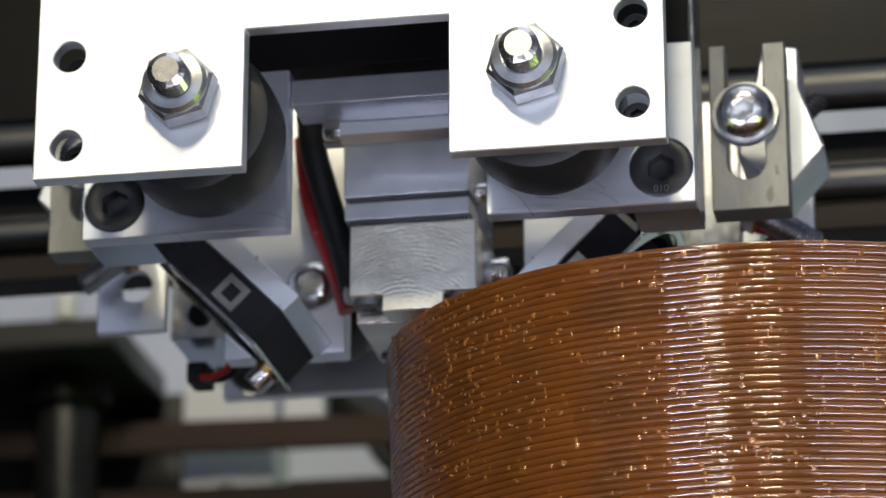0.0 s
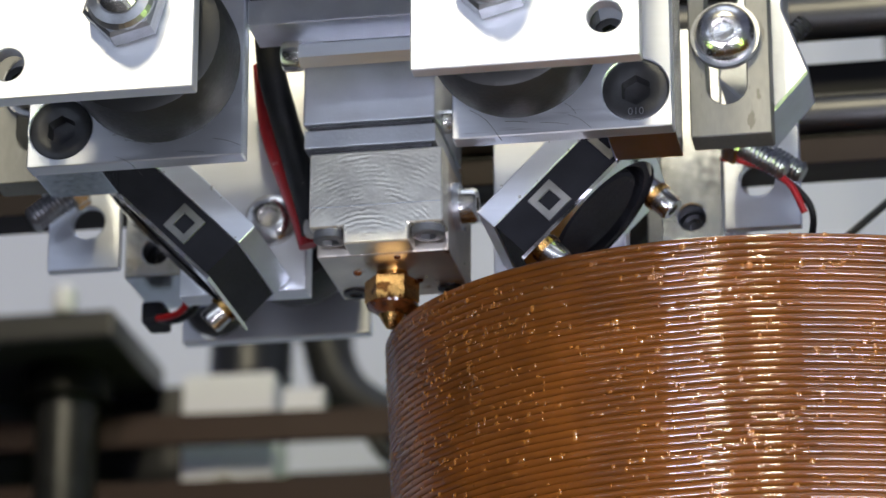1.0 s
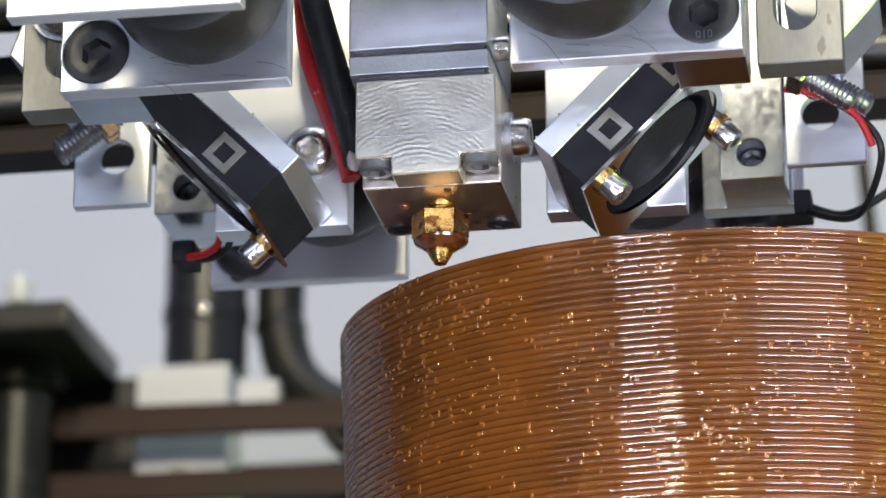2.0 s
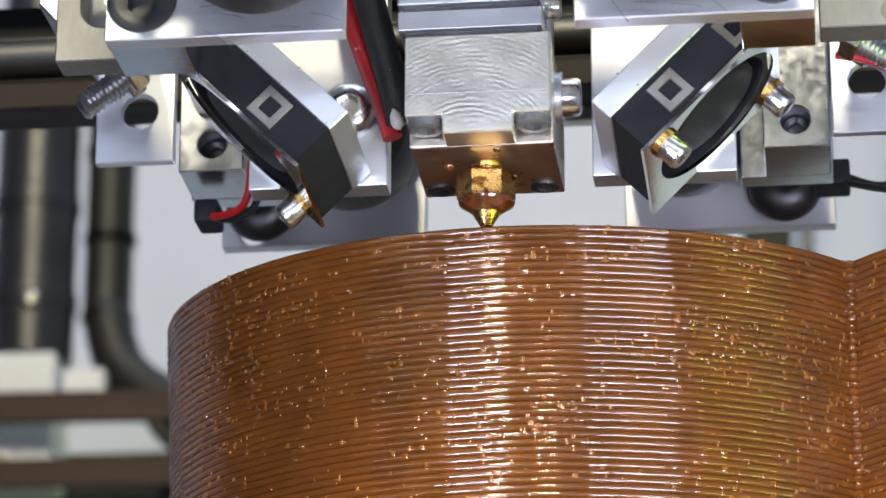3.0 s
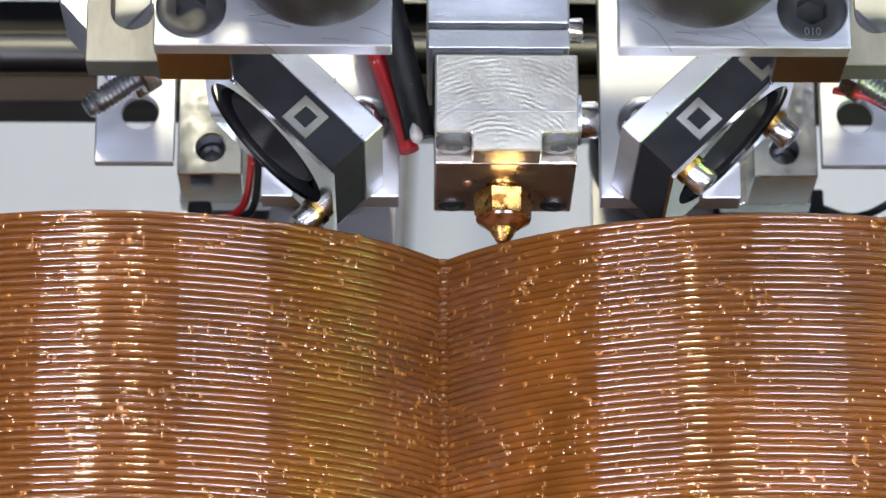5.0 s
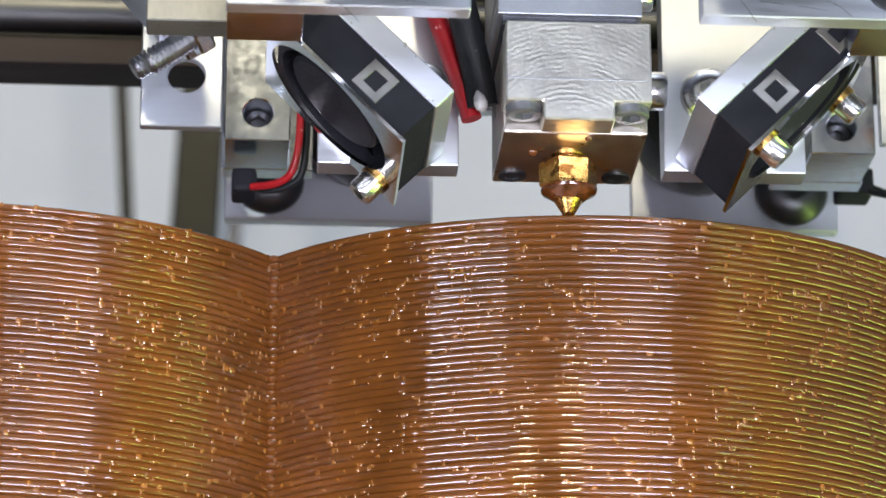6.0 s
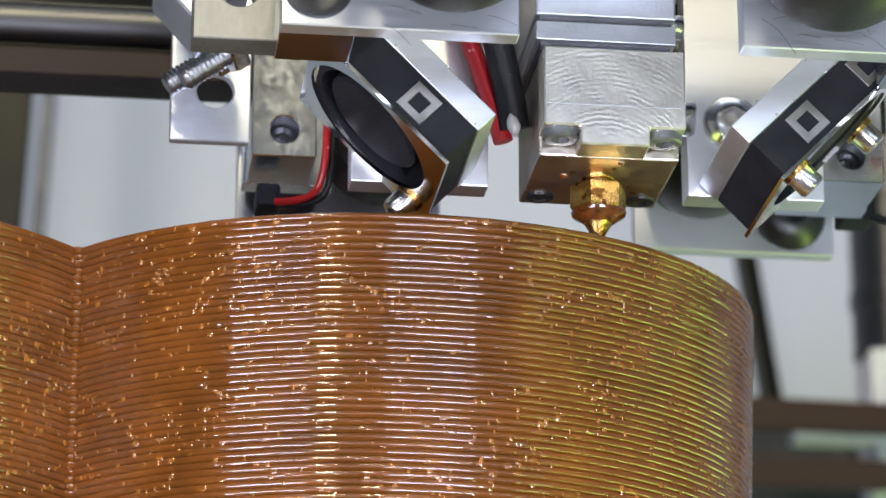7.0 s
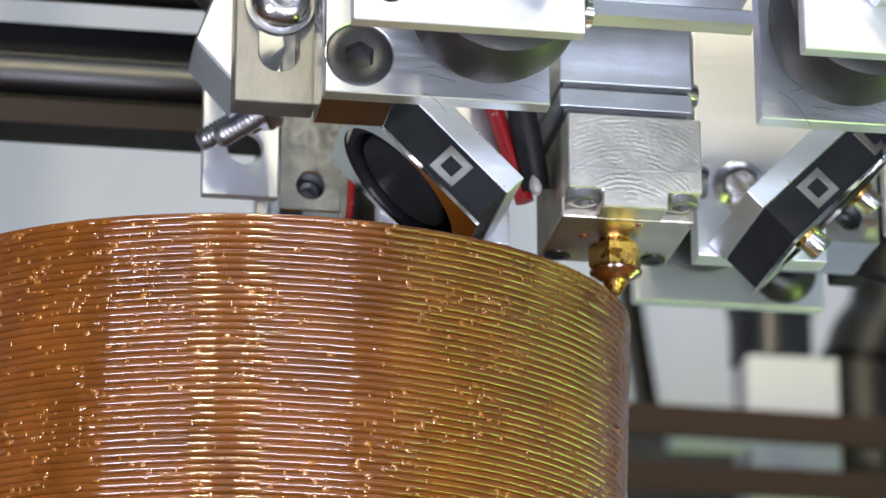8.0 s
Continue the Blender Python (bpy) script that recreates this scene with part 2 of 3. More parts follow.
def square_ring(ctr, half, r, h0, h1, grow=0.0, n=48):
    """A square sheet with a round opening, from h0 to h1; grow lengthens it down the first axis."""
    bm = bmesh.new()
    loops = []
    for h in (h0, h1):
        o, i = [], []
        for k in range(n):
            a = 2 * math.pi * k / n
            c, s = math.cos(a), math.sin(a)
            m = half / max(abs(c), abs(s))
            o.append(bm.verts.new((ctr[0] + m * c + (grow if c > 0.7 else 0), ctr[1] + m * s, h)))
            i.append(bm.verts.new((ctr[0] + r * c, ctr[1] + r * s, h)))
        loops += [o, i]
    o0, i0, o1, i1 = loops
    for k in range(n):
        j = (k + 1) % n
        bm.faces.new((o0[k], o0[j], i0[j], i0[k]))
        bm.faces.new((o1[k], i1[k], i1[j], o1[j]))
        bm.faces.new((o0[k], o1[k], o1[j], o0[j]))
        bm.faces.new((i0[k], i0[j], i1[j], i1[k]))
    return bm


def empty(name, label, category, at=(0, 0, 0), group=""):
    ob = new(name)
    ob.location = at
    return tagged(ob, label, category, group)


# ---- the room ----
def room():
    bm = box(-3060, 3060, 640, 700, -900, 2400, 0)
    tagged(part("wall_north", bm, WALL), "plain light grey wall behind the machine", "wall", kind="structure")
    bm = box(-3060, 3060, -2460, -2400, -900, 2400, 0)
    tagged(part("wall_south", bm, WALL), "plain light grey wall behind the tripod", "wall", kind="structure")
    # unseen wall, made dark so that little light reaches the left flank
    bm = box(-3060, -3000, -2400, 640, -900, 2400, 0)
    tagged(part("wall_west", bm, FLOOR), "unseen dark grey side wall, added to keep light off the left", "wall", kind="structure")
    bm = box(3000, 3060, -2400, 640, -900, 2400, 0)
    tagged(part("wall_east", bm, WALL), "plain light grey side wall", "wall", kind="structure")
    bm = box(-3060, 3060, -2460, 700, -960, -900, 0)
    tagged(part("floor", bm, FLOOR), "plain dark workshop floor", "floor", kind="structure")
    bm = box(-3060, 3060, -2460, 700, 2400, 2460, 0)
    tagged(part("ceiling", bm, WHITE), "plain white ceiling", "ceiling", kind="structure")


room()


# ---- the printed vase ----
LAYER = 1.155
VISIBLE = 52


def outline(step):
    """Front cusp, round one lobe to the rear cusp, back round the other; two overlapping ellipses."""
    a, b, cx, cy = 62.0, 53.4, 51.0, 31.4
    c = math.acos(-cx / a)
    pts = []
    n = int(330 / step)
    for i in range(n):
        th = -c + 2 * c * i / n
        pts.append((6.5 + cx + a * math.cos(th), cy + b * math.sin(th)))
    pts += [(13.0 - x, y) for x, y in [(6.5 + cx + a * math.cos(-c + 2 * c * i / n), cy + b * math.sin(-c + 2 * c * i / n)) for i in range(n, 0, -1)]]
    if step < 1:
        k = 4
        a0, c0, b0 = pts[-k], pts[0], pts[k]
        for i in range(-k + 1, k):
            t = (i + k) / (2 * k)
            pts[i] = tuple((1 - t) ** 2 * a0[j] + 2 * t * (1 - t) * c0[j] + t * t * b0[j] for j in (0, 1))
    return pts


def bead(bm, z, pts, rng, rough):
    """One laid bead of plastic as a closed loop of a rounded section, its outer side proud of the joints."""
    n = len(pts)
    s = 1 - 0.00036 * (RIM * 1000 - z)
    lump = [0.0] * n
    if rough:
        w = rng.uniform(-0.05, 0.05)
        for i in range(n):
            lump[i] = w + 0.05 * noise.noise((i * 0.022, z * 3.1, 0.0))
        for _ in range(45):
            k, hgt, wid = rng.randrange(n), rng.uniform(0.03, 0.14), rng.uniform(0.5, 1.2)
            for d in range(-3, 4):
                lump[(k + d) % n] += hgt * math.exp(-(d / wid) ** 2)
    prof = [(0.46 * math.cos(radians(a)) - 0.02, 0.5 * math.sin(radians(a))) for a in (-78, -48, -18, 14, 45, 78)] + [(-1.5, 0.5), (-1.5, -0.5)]
    loops = []
    for i in range(n):
        x, y = pts[i]
        px, py = pts[i - 1]
        qx, qy = pts[(i + 1) % n]
        tx, ty = qx - px, qy - py
        ln = math.hypot(tx, ty) or 1
        nx, ny = ty / ln, -tx / ln
        dz = 0.04 * noise.noise((i * 0.02, z * 1.7, 5.0)) if rough else 0
        row = []
        for o, h in prof:
            k = o + (lump[i] if o > 0 else 0)
            row.append(bm.verts.new((6.5 + (x + nx * k - 6.5) * s, 31.4 + (y + ny * k - 31.4) * s, z + dz + h * LAYER * (1 + (0.5 * lump[i] if o > 0 else 0)))))
        loops.append(row)
    for i in range(n):
        a, b = loops[i], loops[(i + 1) % n]
        for k in range(8):
            j = (k + 1) % 8
            bm.faces.new((a[k], b[k], b[j], a[j]))


def vase():
    thing = empty("printed_vase", "glossy amber plastic vase with two lobes, half printed in ridged layers", "vase", (0, 0, 0))
    rng = random.Random(4)
    fine, coarse = outline(0.55), outline(3.0)
    for k in range(VISIBLE):
        bm = bmesh.new()
        bead(bm, RIM * 1000 - LAYER * (k + 0.5), fine, rng, True)
        part("layer", bm, AMBER, thing, smooth=True, crease=1.0)
    bm = bmesh.new()
    k = VISIBLE
    while RIM * 1000 - LAYER * (k + 0.5) > 0.5:
        bead(bm, RIM * 1000 - LAYER * (k + 0.5), coarse, rng, False)
        k += 1
    part("lower_layers", bm, AMBER, thing, smooth=True)
    # small blisters where the bead started, stopped or spat, thicker on the flanks and in drifts
    verts, faces = [], []
    n = len(fine)
    shape = [(-1, 0, 0), (-0.6, 0.75, 0.6), (-0.6, 0.75, -0.6), (0.6, 0.75, 0.6), (0.6, 0.75, -0.6), (1, 0, 0), (0, 1, 0), (-0.55, 0.1, 1), (0.55, 0.1, 1), (-0.55, 0.1, -1), (0.55, 0.1, -1)]
    tris = [(0, 1, 7), (0, 9, 2), (0, 2, 1), (5, 8, 3), (5, 4, 10), (5, 3, 4), (1, 3, 8), (1, 8, 7), (2, 9, 10), (2, 10, 4), (1, 2, 6), (2, 4, 6), (4, 3, 6), (3, 1, 6)]
    made = 0
    while made < 6800:
        i = rng.randrange(n)
        layer = rng.randrange(VISIBLE)
        x, y = fine[i]
        flank = min(1.0, max(0.0, (y + 22) / 26))
        drift = noise.noise((x * 0.05, layer * 0.09, 2.0)) + 0.6 * noise.noise((x * 0.16, layer * 0.35, 7.0))
        if y > 45 or rng.random() > 0.28 + 0.45 * flank + 0.75 * drift:
            continue
        z = RIM * 1000 - LAYER * (layer + rng.choice((0.5, 0.5, 1.0)) + rng.uniform(-0.15, 0.15))
        s = 1 - 0.00036 * (RIM * 1000 - z)
        tx, ty = fine[(i + 1) % n][0] - fine[i - 1][0], fine[(i + 1) % n][1] - fine[i - 1][1]
        ln = math.hypot(tx, ty)
        tx, ty = tx / ln, ty / ln
        w, d, h = rng.uniform(0.13, 0.6), rng.uniform(0.03, 0.16), rng.uniform(0.15, 0.5)
        base = len(verts)
        for a, o, u in shape:
            a, o, u = a * w + rng.uniform(-0.05, 0.05), 0.34 + o * d, u * h + rng.uniform(-0.05, 0.05)
            verts.append(((6.5 + (x + tx * a + ty * o - 6.5) * s) * MM, (31.4 + (y + ty * a - tx * o - 31.4) * s) * MM, (z + u) * MM))
        faces += [tuple(base + k for k in f) for f in tris]
        made += 1
    # the seam: each layer ends in a small knob at the front cusp
    bm = bmesh.new()
    for k in range(VISIBLE):
        ball = bmesh.ops.create_uvsphere(bm, u_segments=14, v_segments=8, radius=1.0)["verts"]
        z = RIM * 1000 - LAYER * (k + 0.5)
        q = 1 - 0.00036 * (RIM * 1000 - z)
        bmesh.ops.scale(bm, vec=(0.85, 0.9, 0.5), verts=ball)
        bmesh.ops.translate(bm, vec=(6.5 + rng.uniform(-0.12, 0.12), 31.4 + (fine[0][1] - 31.4) * q - 0.55, z), verts=ball)
    ob = part("seam", bm, AMBER, thing, "line of small knobs where the layers meet", smooth=True, crease=3)
    ob["kind"] = "stuff"
    me = bpy.data.meshes.new("blister")
    me.from_pydata(verts, [], faces)
    me.polygons.foreach_set("use_smooth", [True] * len(faces))
    me.materials.append(BLISTER)
    ob = new("blister", me)
    ob.parent = thing
    ob["label"], ob["kind"] = "glossy golden specks of spat plastic", "stuff"


# ---- the print head; its origin is the nozzle's tip ----
HEAD = empty("extruder_carriage", "machined aluminium printing carriage with brass nozzle and two fans", "extruder")


def front_plates():
    for sy, y0, y1, zb, xl, xr in ((0, -63.3, -60.3, 18.4, -52.2, 49.4), (1, 63.0, 66.0, 21.0, -52.4, 53.4)):
        nl, nr = (-17.8, 15.2) if not sy else (-16.8, 17.6)
        # the unseen tops are carried up to 90 to shade the parts behind
        out = [(xl, zb), (nl, zb), (nl, 42), (nr, 42), (nr, zb), (xr, zb), (xr, 90), (xl, 90)]
        holes = [ring2d(-46.8, 24, 2.6), ring2d(-46.8, 39.4, 2.6), ring2d(44.2, 24.8, 2.6), ring2d(44.2, 40, 2.6)]
        p = part("front_plate" if not sy else "rear_plate", plate(out, holes, y0, y1), ALU_PLATE, HEAD, "bright flat aluminium plate with drilled holes")
        # dark screws added to stand in for the shade inside the holes
        for x, z in ((-46.8, 24), (-46.8, 39.4), (44.2, 24.8), (44.2, 40)):
            if not sy:
                part("hole_shade_screw", cap_screw((x, y0 + 8.6, z), (0, -1, 0), 2.5, 2.4), OXIDE, p, "dark screw added deep in a hole for its shade", smooth=True)
        for x in (-28.0, 27.9):
            if sy:
                continue
            b = lathe([(5.9, 0, 0), (6.35, 0.5, 0), (6.35, 3.8, 0), (5.7, 4.4, 0)], (x, y0, 31.6), (0, -1, 0), 6, None, 0.25)
            lathe([(5.3, 4.0, 0), (5.3, 4.8, 0), (4.8, 5.6, 0), (3.4, 6.0, 0)], (x, y0, 31.6), (0, -1, 0), 32, b)
            part("lock_nut", b, ZINC, p, "dull steel lock nut")
            part("bolt_end", thread((x, y0 - 5.5, 31.6), (x, y0 - 10.2, 31.6), 3.1, 0.9, 24), STEEL, p, "bright threaded bolt end")


def wheels():
    for x in (-28.3, 28.0):
        for y, k, zc in ((-57.5, 1.0, 30.6), (41.0, 0.86, 35.0)):
            w = lathe([(r * k, h, 0) for r, h in ((4, 0), (8.6, 0), (9.0, 0.8), (10.6, 0.6), (12.6, 1.6), (13.3, 4), (13.4, 8), (13.3, 12), (12.6, 14.6), (10.6, 15.4), (8.6, 15.4), (4, 15.4))], (x, y, zc), (0, 1, 0), 56)
            wob = part("wheel", w, RUBBER, HEAD, "black rubber wheel", smooth=True)
            part("hub", lathe([(3, 0, 0), (4.5, 0.1, 0), (8, 0.3, 0), (8, 1.6, 0), (3, 1.6, 0)], (x, y - 1.7, zc), (0, 1, 0), 32), ZINC, wob, smooth=True)


def carriage():
    for x0, x1, c0, c1, sx in ((-52.5, -17.3, -52.5, -41.2, -47.1), (16.2, 50.7, 39.8, 50.7, 45.0)):
        b = part("side_block", plate([(x0, 18.7), (x1, 18.7), (x1, 47), (x0, 47)], [ring2d(sx, 25.1, 5.2, 40)], -34.2, -30.6), ALU, HEAD, "scratched brushed aluminium block")
        part("column", box(c0 + 0.1, c1, -30.6, -20, 18.9, 60), ALU_SMOOTH, b)
        s = 2.3
        cs = lathe([(5.0, -3.4, 0), (5.15, -0.5, 0), (4.8, -0.3, 0), (3.4, -0.35, 0), (s * 1.1, -0.6, 1), (s, -2.8, 1), (0.1, -3, 0)], (sx, -34.2, 25.1), (0, -1, 0), 40)
        part("countersunk_screw", cs, OXIDE, b, "black countersunk hex socket screw", smooth=True)
    mark = bpy.data.curves.new("grade_mark", "FONT")
    mark.body, mark.size, mark.extrude, mark.align_x = "010", 1.7 * MM, 0.02 * MM, "CENTER"
    mark.materials.append(ZINC)
    ob = new("grade_mark", mark)
    ob.parent = HEAD
    ob.matrix_local = pose(45.0 * MM, -33.95 * MM, 20.9 * MM, 90, 0, 0)
    ob["label"] = "stamped grade mark reading 010"
    part("cross_bar", box(-52, 50, -34.0, -22, 47.2, 56), ANOD, HEAD)
    part("inner_bar", box(-17.2, 16.1, -33.0, -24, 41, 45.5), ALU_BLAST, HEAD)
    rod = part("clamp_bolt", lathe([(2.2, 0, 1), (2.2, 26, 1)], (-9.4, -28, 37.4), (1, 0, 0), 12), ALU, HEAD, "bright hexagonal spacer rod")
    part("bolt_head", cap_screw((-9.4, -28, 37.4), (-1, 0, 0), 2.5, 3.0), STEEL, rod, smooth=True)
    rng = random.Random(3)
    for x0, x1 in ((-39, -19), (18, 38)):
        for k in range(7):
            x, z, ln, an = rng.uniform(x0, x1 - 3), rng.uniform(19.6, 24.0), rng.uniform(1.5, 5.0), rng.uniform(-0.9, 0.5)
            pts = [(x + ln * q, -34.19, z + ln * q * an * (0.4 + q)) for q in (0, 0.5, 1)]
            part("scratch", tube(pts, rng.uniform(0.025, 0.045), 5, 3), OXIDE, HEAD)
    # rear legs
    for x0, x1, sx in ((-38, -16.2, -22.2), (15.8, 38, 23.1)):
        leg = part("rear_leg", box(x0, x1, 7, 12, 10.2, 75), ALU_PLATE, HEAD, "wide bright aluminium leg")
        part("button_screw", button_screw((sx, 7, 22.8), (0, -1, 0)), STEEL, leg, "domed hex socket screw", smooth=True)
    for s in (-1, 1):
        x0, x1 = sorted((s * 52.6, s * 42.0))
        bl = part("rear_block", plate([(x0, 20.3), (x1, 20.3), (x1, 60), (x0, 60)], [ring2d(s * 47.2, 24.4 + 0.6, 2.4)], 24, 37), ALU_SMOOTH, HEAD, "aluminium block with a drilled hole")
        # the plug is added to give the drilled hole its shaded inside
        part("hole_shade_plug", cap_screw((s * 47.2, 30, 25.0), (0, -1, 0), 2.35, 1.5), OXIDE, bl, "black plug added for the shade in the hole", smooth=True)
        x0, x1 = sorted((s * 66.0, s * 53.0))
        part("side_tab", plate([(x0, 21.4), (x1, 21.4), (x1, 56), (x0, 56)], [ring2d(s * 58.8, 30.2, 3.0)], 21.5, 23.5), ALU, HEAD, "thin bright aluminium tab")
        x0, x1 = sorted((s * 53.0, s * 38.0))
        part("rear_side_block", box(x0, x1, 37.5, 42, 20.5, 60), ALU_SMOOTH, HEAD)
        part("rear_screw", button_screw((s * 45, 60, 23.0 + 4), (0, -1, 0), 6.2, 4.0), OXIDE, HEAD, "black domed screw", smooth=True)


def brackets():
    for s in (-1, 1):
        def mx(p):
            return [(s * x, z) for x, z in p]
        slot = [(60.6, 54), (60.6, 32.6)] + [(57.4 + 3.2 * math.cos(a), 32.6 - 3.2 * math.sin(a)) for a in [math.pi * k / 12 for k in range(1, 12)]] + [(54.2, 32.6), (54.2, 54)]
        out = [(51.4, 54), (51.4, 24.0), (64.4, 24.0), (64.4, 54)] + slot
        b = part("side_bracket", plate(mx(out), [], -15, -9), ALU_SHADED, HEAD, "sawn aluminium bracket with a rounded slot")
        d = button_screw((s * 57.5, -16.5, 40.8), (0.0, -1, -0.12), 4.9, 3.6)
        part("domed_screw", d, STEEL, b, "shiny domed hex socket screw", smooth=True)
        part("washer", lathe([(2.5, 0, 0), (5.6, 0, 0), (5.6, 1.2, 0), (2.5, 1.2, 0)], (s * 57.5, -15.2, 40.8), (0, -1, 0), 36), ZINC, b, smooth=True)
        g = plate(mx([(60, 58), (66, 57), (66, 49.5), (70, 38.3), (62.6, 30), (55, 38)]), [], -5, 9, 0.4)
        part("angled_block", g, ALU_BLAST, HEAD, "grey aluminium block with slanting ends")
        part("grub_screw", thread((s * 64, 3, 45.5), (s * 69.4, 3, 50.5), 1.7, 0.8), OXIDE, HEAD)
        for ex, y, ez in ((64.8, 7, 25.8), (67.0, 15, 28.0)):
            q = part("adjusting_bolt", thread((s * (ex - 10.2), y, ez + 7.1), (s * ex, y, ez), 2.0, 0.8), ZINC, HEAD, "grey threaded bolt set at a slant")
            part("hex_nut", lathe([(3.2, 0, 0), (3.6, 0.4, 0), (3.6, 2.4, 0), (3.2, 2.8, 0)], (s * (ex - 6.6), y, ez + 4.6), (s * -0.82, 0, 0.57), 6, None, 0.4), STEEL, q)


def hotend():
    x0, x1 = -10.7, 11.2
    # heater block: bottom corners notched for two clamp screws
    out = [(x0 + 5.6, 9.6), (x1 - 5.6, 9.6), (x1 - 5.6, 12.6), (x1, 12.6), (x1, 25.4), (x0, 25.4), (x0, 12.6), (x0 + 5.6, 12.6)]
    blk = part("heater_block", plate(out, [], -15.2, -9.5, 0.25), ALU_HOT, HEAD, "heat-stained aluminium heater block with milling marks")
    part("block_body", box(x0 + 0.05, x1 - 0.05, -9.5, 12.0, 9.55, 25.3, 0.4), ALU_UNDER, blk, "polished underside with brown flecks, tinted for the amber reflection of the vase")
    part("scribed_line", box(x0 + 0.4, x1 - 0.4, -15.24, -15.1, 16.0, 16.1, 0), ALU_BLAST, blk)
    for x in (x0 + 2.9, x1 - 2.9):
        part("clamp_screw", cap_screw((x, -12.2, 12.7), (0, 0, -1), 2.75, 1.6), DULL, blk, "grey socket screw", smooth=True)
        part("rear_screw", cap_screw((x, 8.6, 9.6), (0, 0, -1), 2.2, 0.5), OXIDE, blk, smooth=True)
    part("side_screw", cap_screw((x1 + 0.1, -3, 19.4), (1, 0, 0), 3.0, 3.6), STEEL, blk, "knurled socket cap screw", smooth=True)
    part("screw_washer", lathe([(4.0, 0, 0), (4.0, 1.0, 0)], (x1 - 0.05, -3, 19.4), (1, 0, 0), 30), ALU_BLAST, blk, smooth=True)
    noz = lathe([(2.6, 9.6, 0), (2.6, 9.2, 0), (2.2, 9.1, 0), (2.2, 8.9, 0), (2.6, 8.8, 0), (2.6, 8.2, 0), (2.8, 8.0, 0), (2.8, 4.0, 0), (3.0, 3.4, 0), (2.7, 2.9, 0), (2.3, 2.5, 0), (1.9, 1.7, 0), (0.95, 0.1, 0), (0.7, 0.0, 0)], (0, 0, 0), (0, 0, 1), 40)
    noz = part("nozzle", noz, BRASS, HEAD, "brass nozzle with burnt amber residue", smooth=True)
    part("nozzle_hex", lathe([(4.1, 8.4, 0), (4.5, 8.0, 0), (4.5, 4.5, 0), (4.0, 3.9, 0)], (0, 0, 0), (0, 0, 1), 6, None, 0.12), BRASS, noz)
    part("residue", lathe([(2.0, 2.2, 0), (2.55, 2.4, 0), (3.2, 2.9, 0), (4.2, 3.5, 0), (4.35, 3.9, 0), (2.6, 4.1, 0)], (0.1, -0.1, 0), (0, 0, 1), 24), BURNT, noz, "burnt amber plastic residue", smooth=True)
    rng = random.Random(21)
    for k in range(4):
        a, r = rng.uniform(0, 6.28), rng.uniform(4.6, 9.0)
        d = rng.uniform(0.35, 0.9)
        part("drip", lathe([(d, 0, 0), (d * 0.9, -d * 0.4, 0), (d * 0.5, -d * 0.75, 0), (0.05, -d * 0.85, 0)], (r * math.cos(a), r * 0.9 * math.sin(a) - 2, 9.6), (0, 0, 1), 12), BURNT, blk, "hardened drop of plastic", smooth=True)
    # clamp and cold side
    part("clamp_plate", box(-11.8, 10.0, -14.8, 9, 26.6, 29.7, 0.2), ALU_BLAST, HEAD, "milled aluminium clamp plate")
    # two black slabs take the place of the shaded gaps beside the clamp plate
    part("gap_shade", box(-11.0, 9.2, -13.6, 8, 25.3, 26.7, 0.1), OXIDE, HEAD)
    part("upper_gap_shade", box(-11.2, 9.4, -14.0, 8, 29.6, 30.7, 0.1), OXIDE, HEAD)
    up = part("cold_block", box(-11.9, 10.0, -15.2, 9, 30.6, 41.5, 0.3), ALU_BLAST, HEAD, "plain aluminium cooling block")
    part("block_screw", cap_screw((10, -8, 32.5), (1, 0, 0), 2.0, 2.4), STEEL, up, smooth=True)
    part("block_bar", box(-10, 10, -13, 6, 41.5, 60, 0.3), ALU_BLAST, HEAD)
    # heater leads
    part("red_lead", tube([(-14.6, 1.5, 15.8), (-15.8, 1.3, 20), (-18.6, 0.8, 28), (-21.4, 0, 37), (-22.5, -1, 48)], 1.6), RED, HEAD, "thick red heater lead", smooth=True)
    part("black_lead", tube([(-13.0, 0.0, 17.4), (-13.9, -1.2, 22), (-16.2, -3.6, 31), (-19.2, -6.5, 43), (-20.0, -7, 50)], 2.4), SLEEVE, HEAD, "thick black heater lead", smooth=True)
    part("glue_drop", lathe([(0.3, 0, 0), (0.9, 0.5, 0), (1.1, 1.3, 0), (0.9, 2.4, 0), (0.2, 3.4, 0)], (-13.1, -1.9, 15.8), (-0.3, -0.2, 1), 14), CLEAR, HEAD, "clear blob of glue", smooth=True)


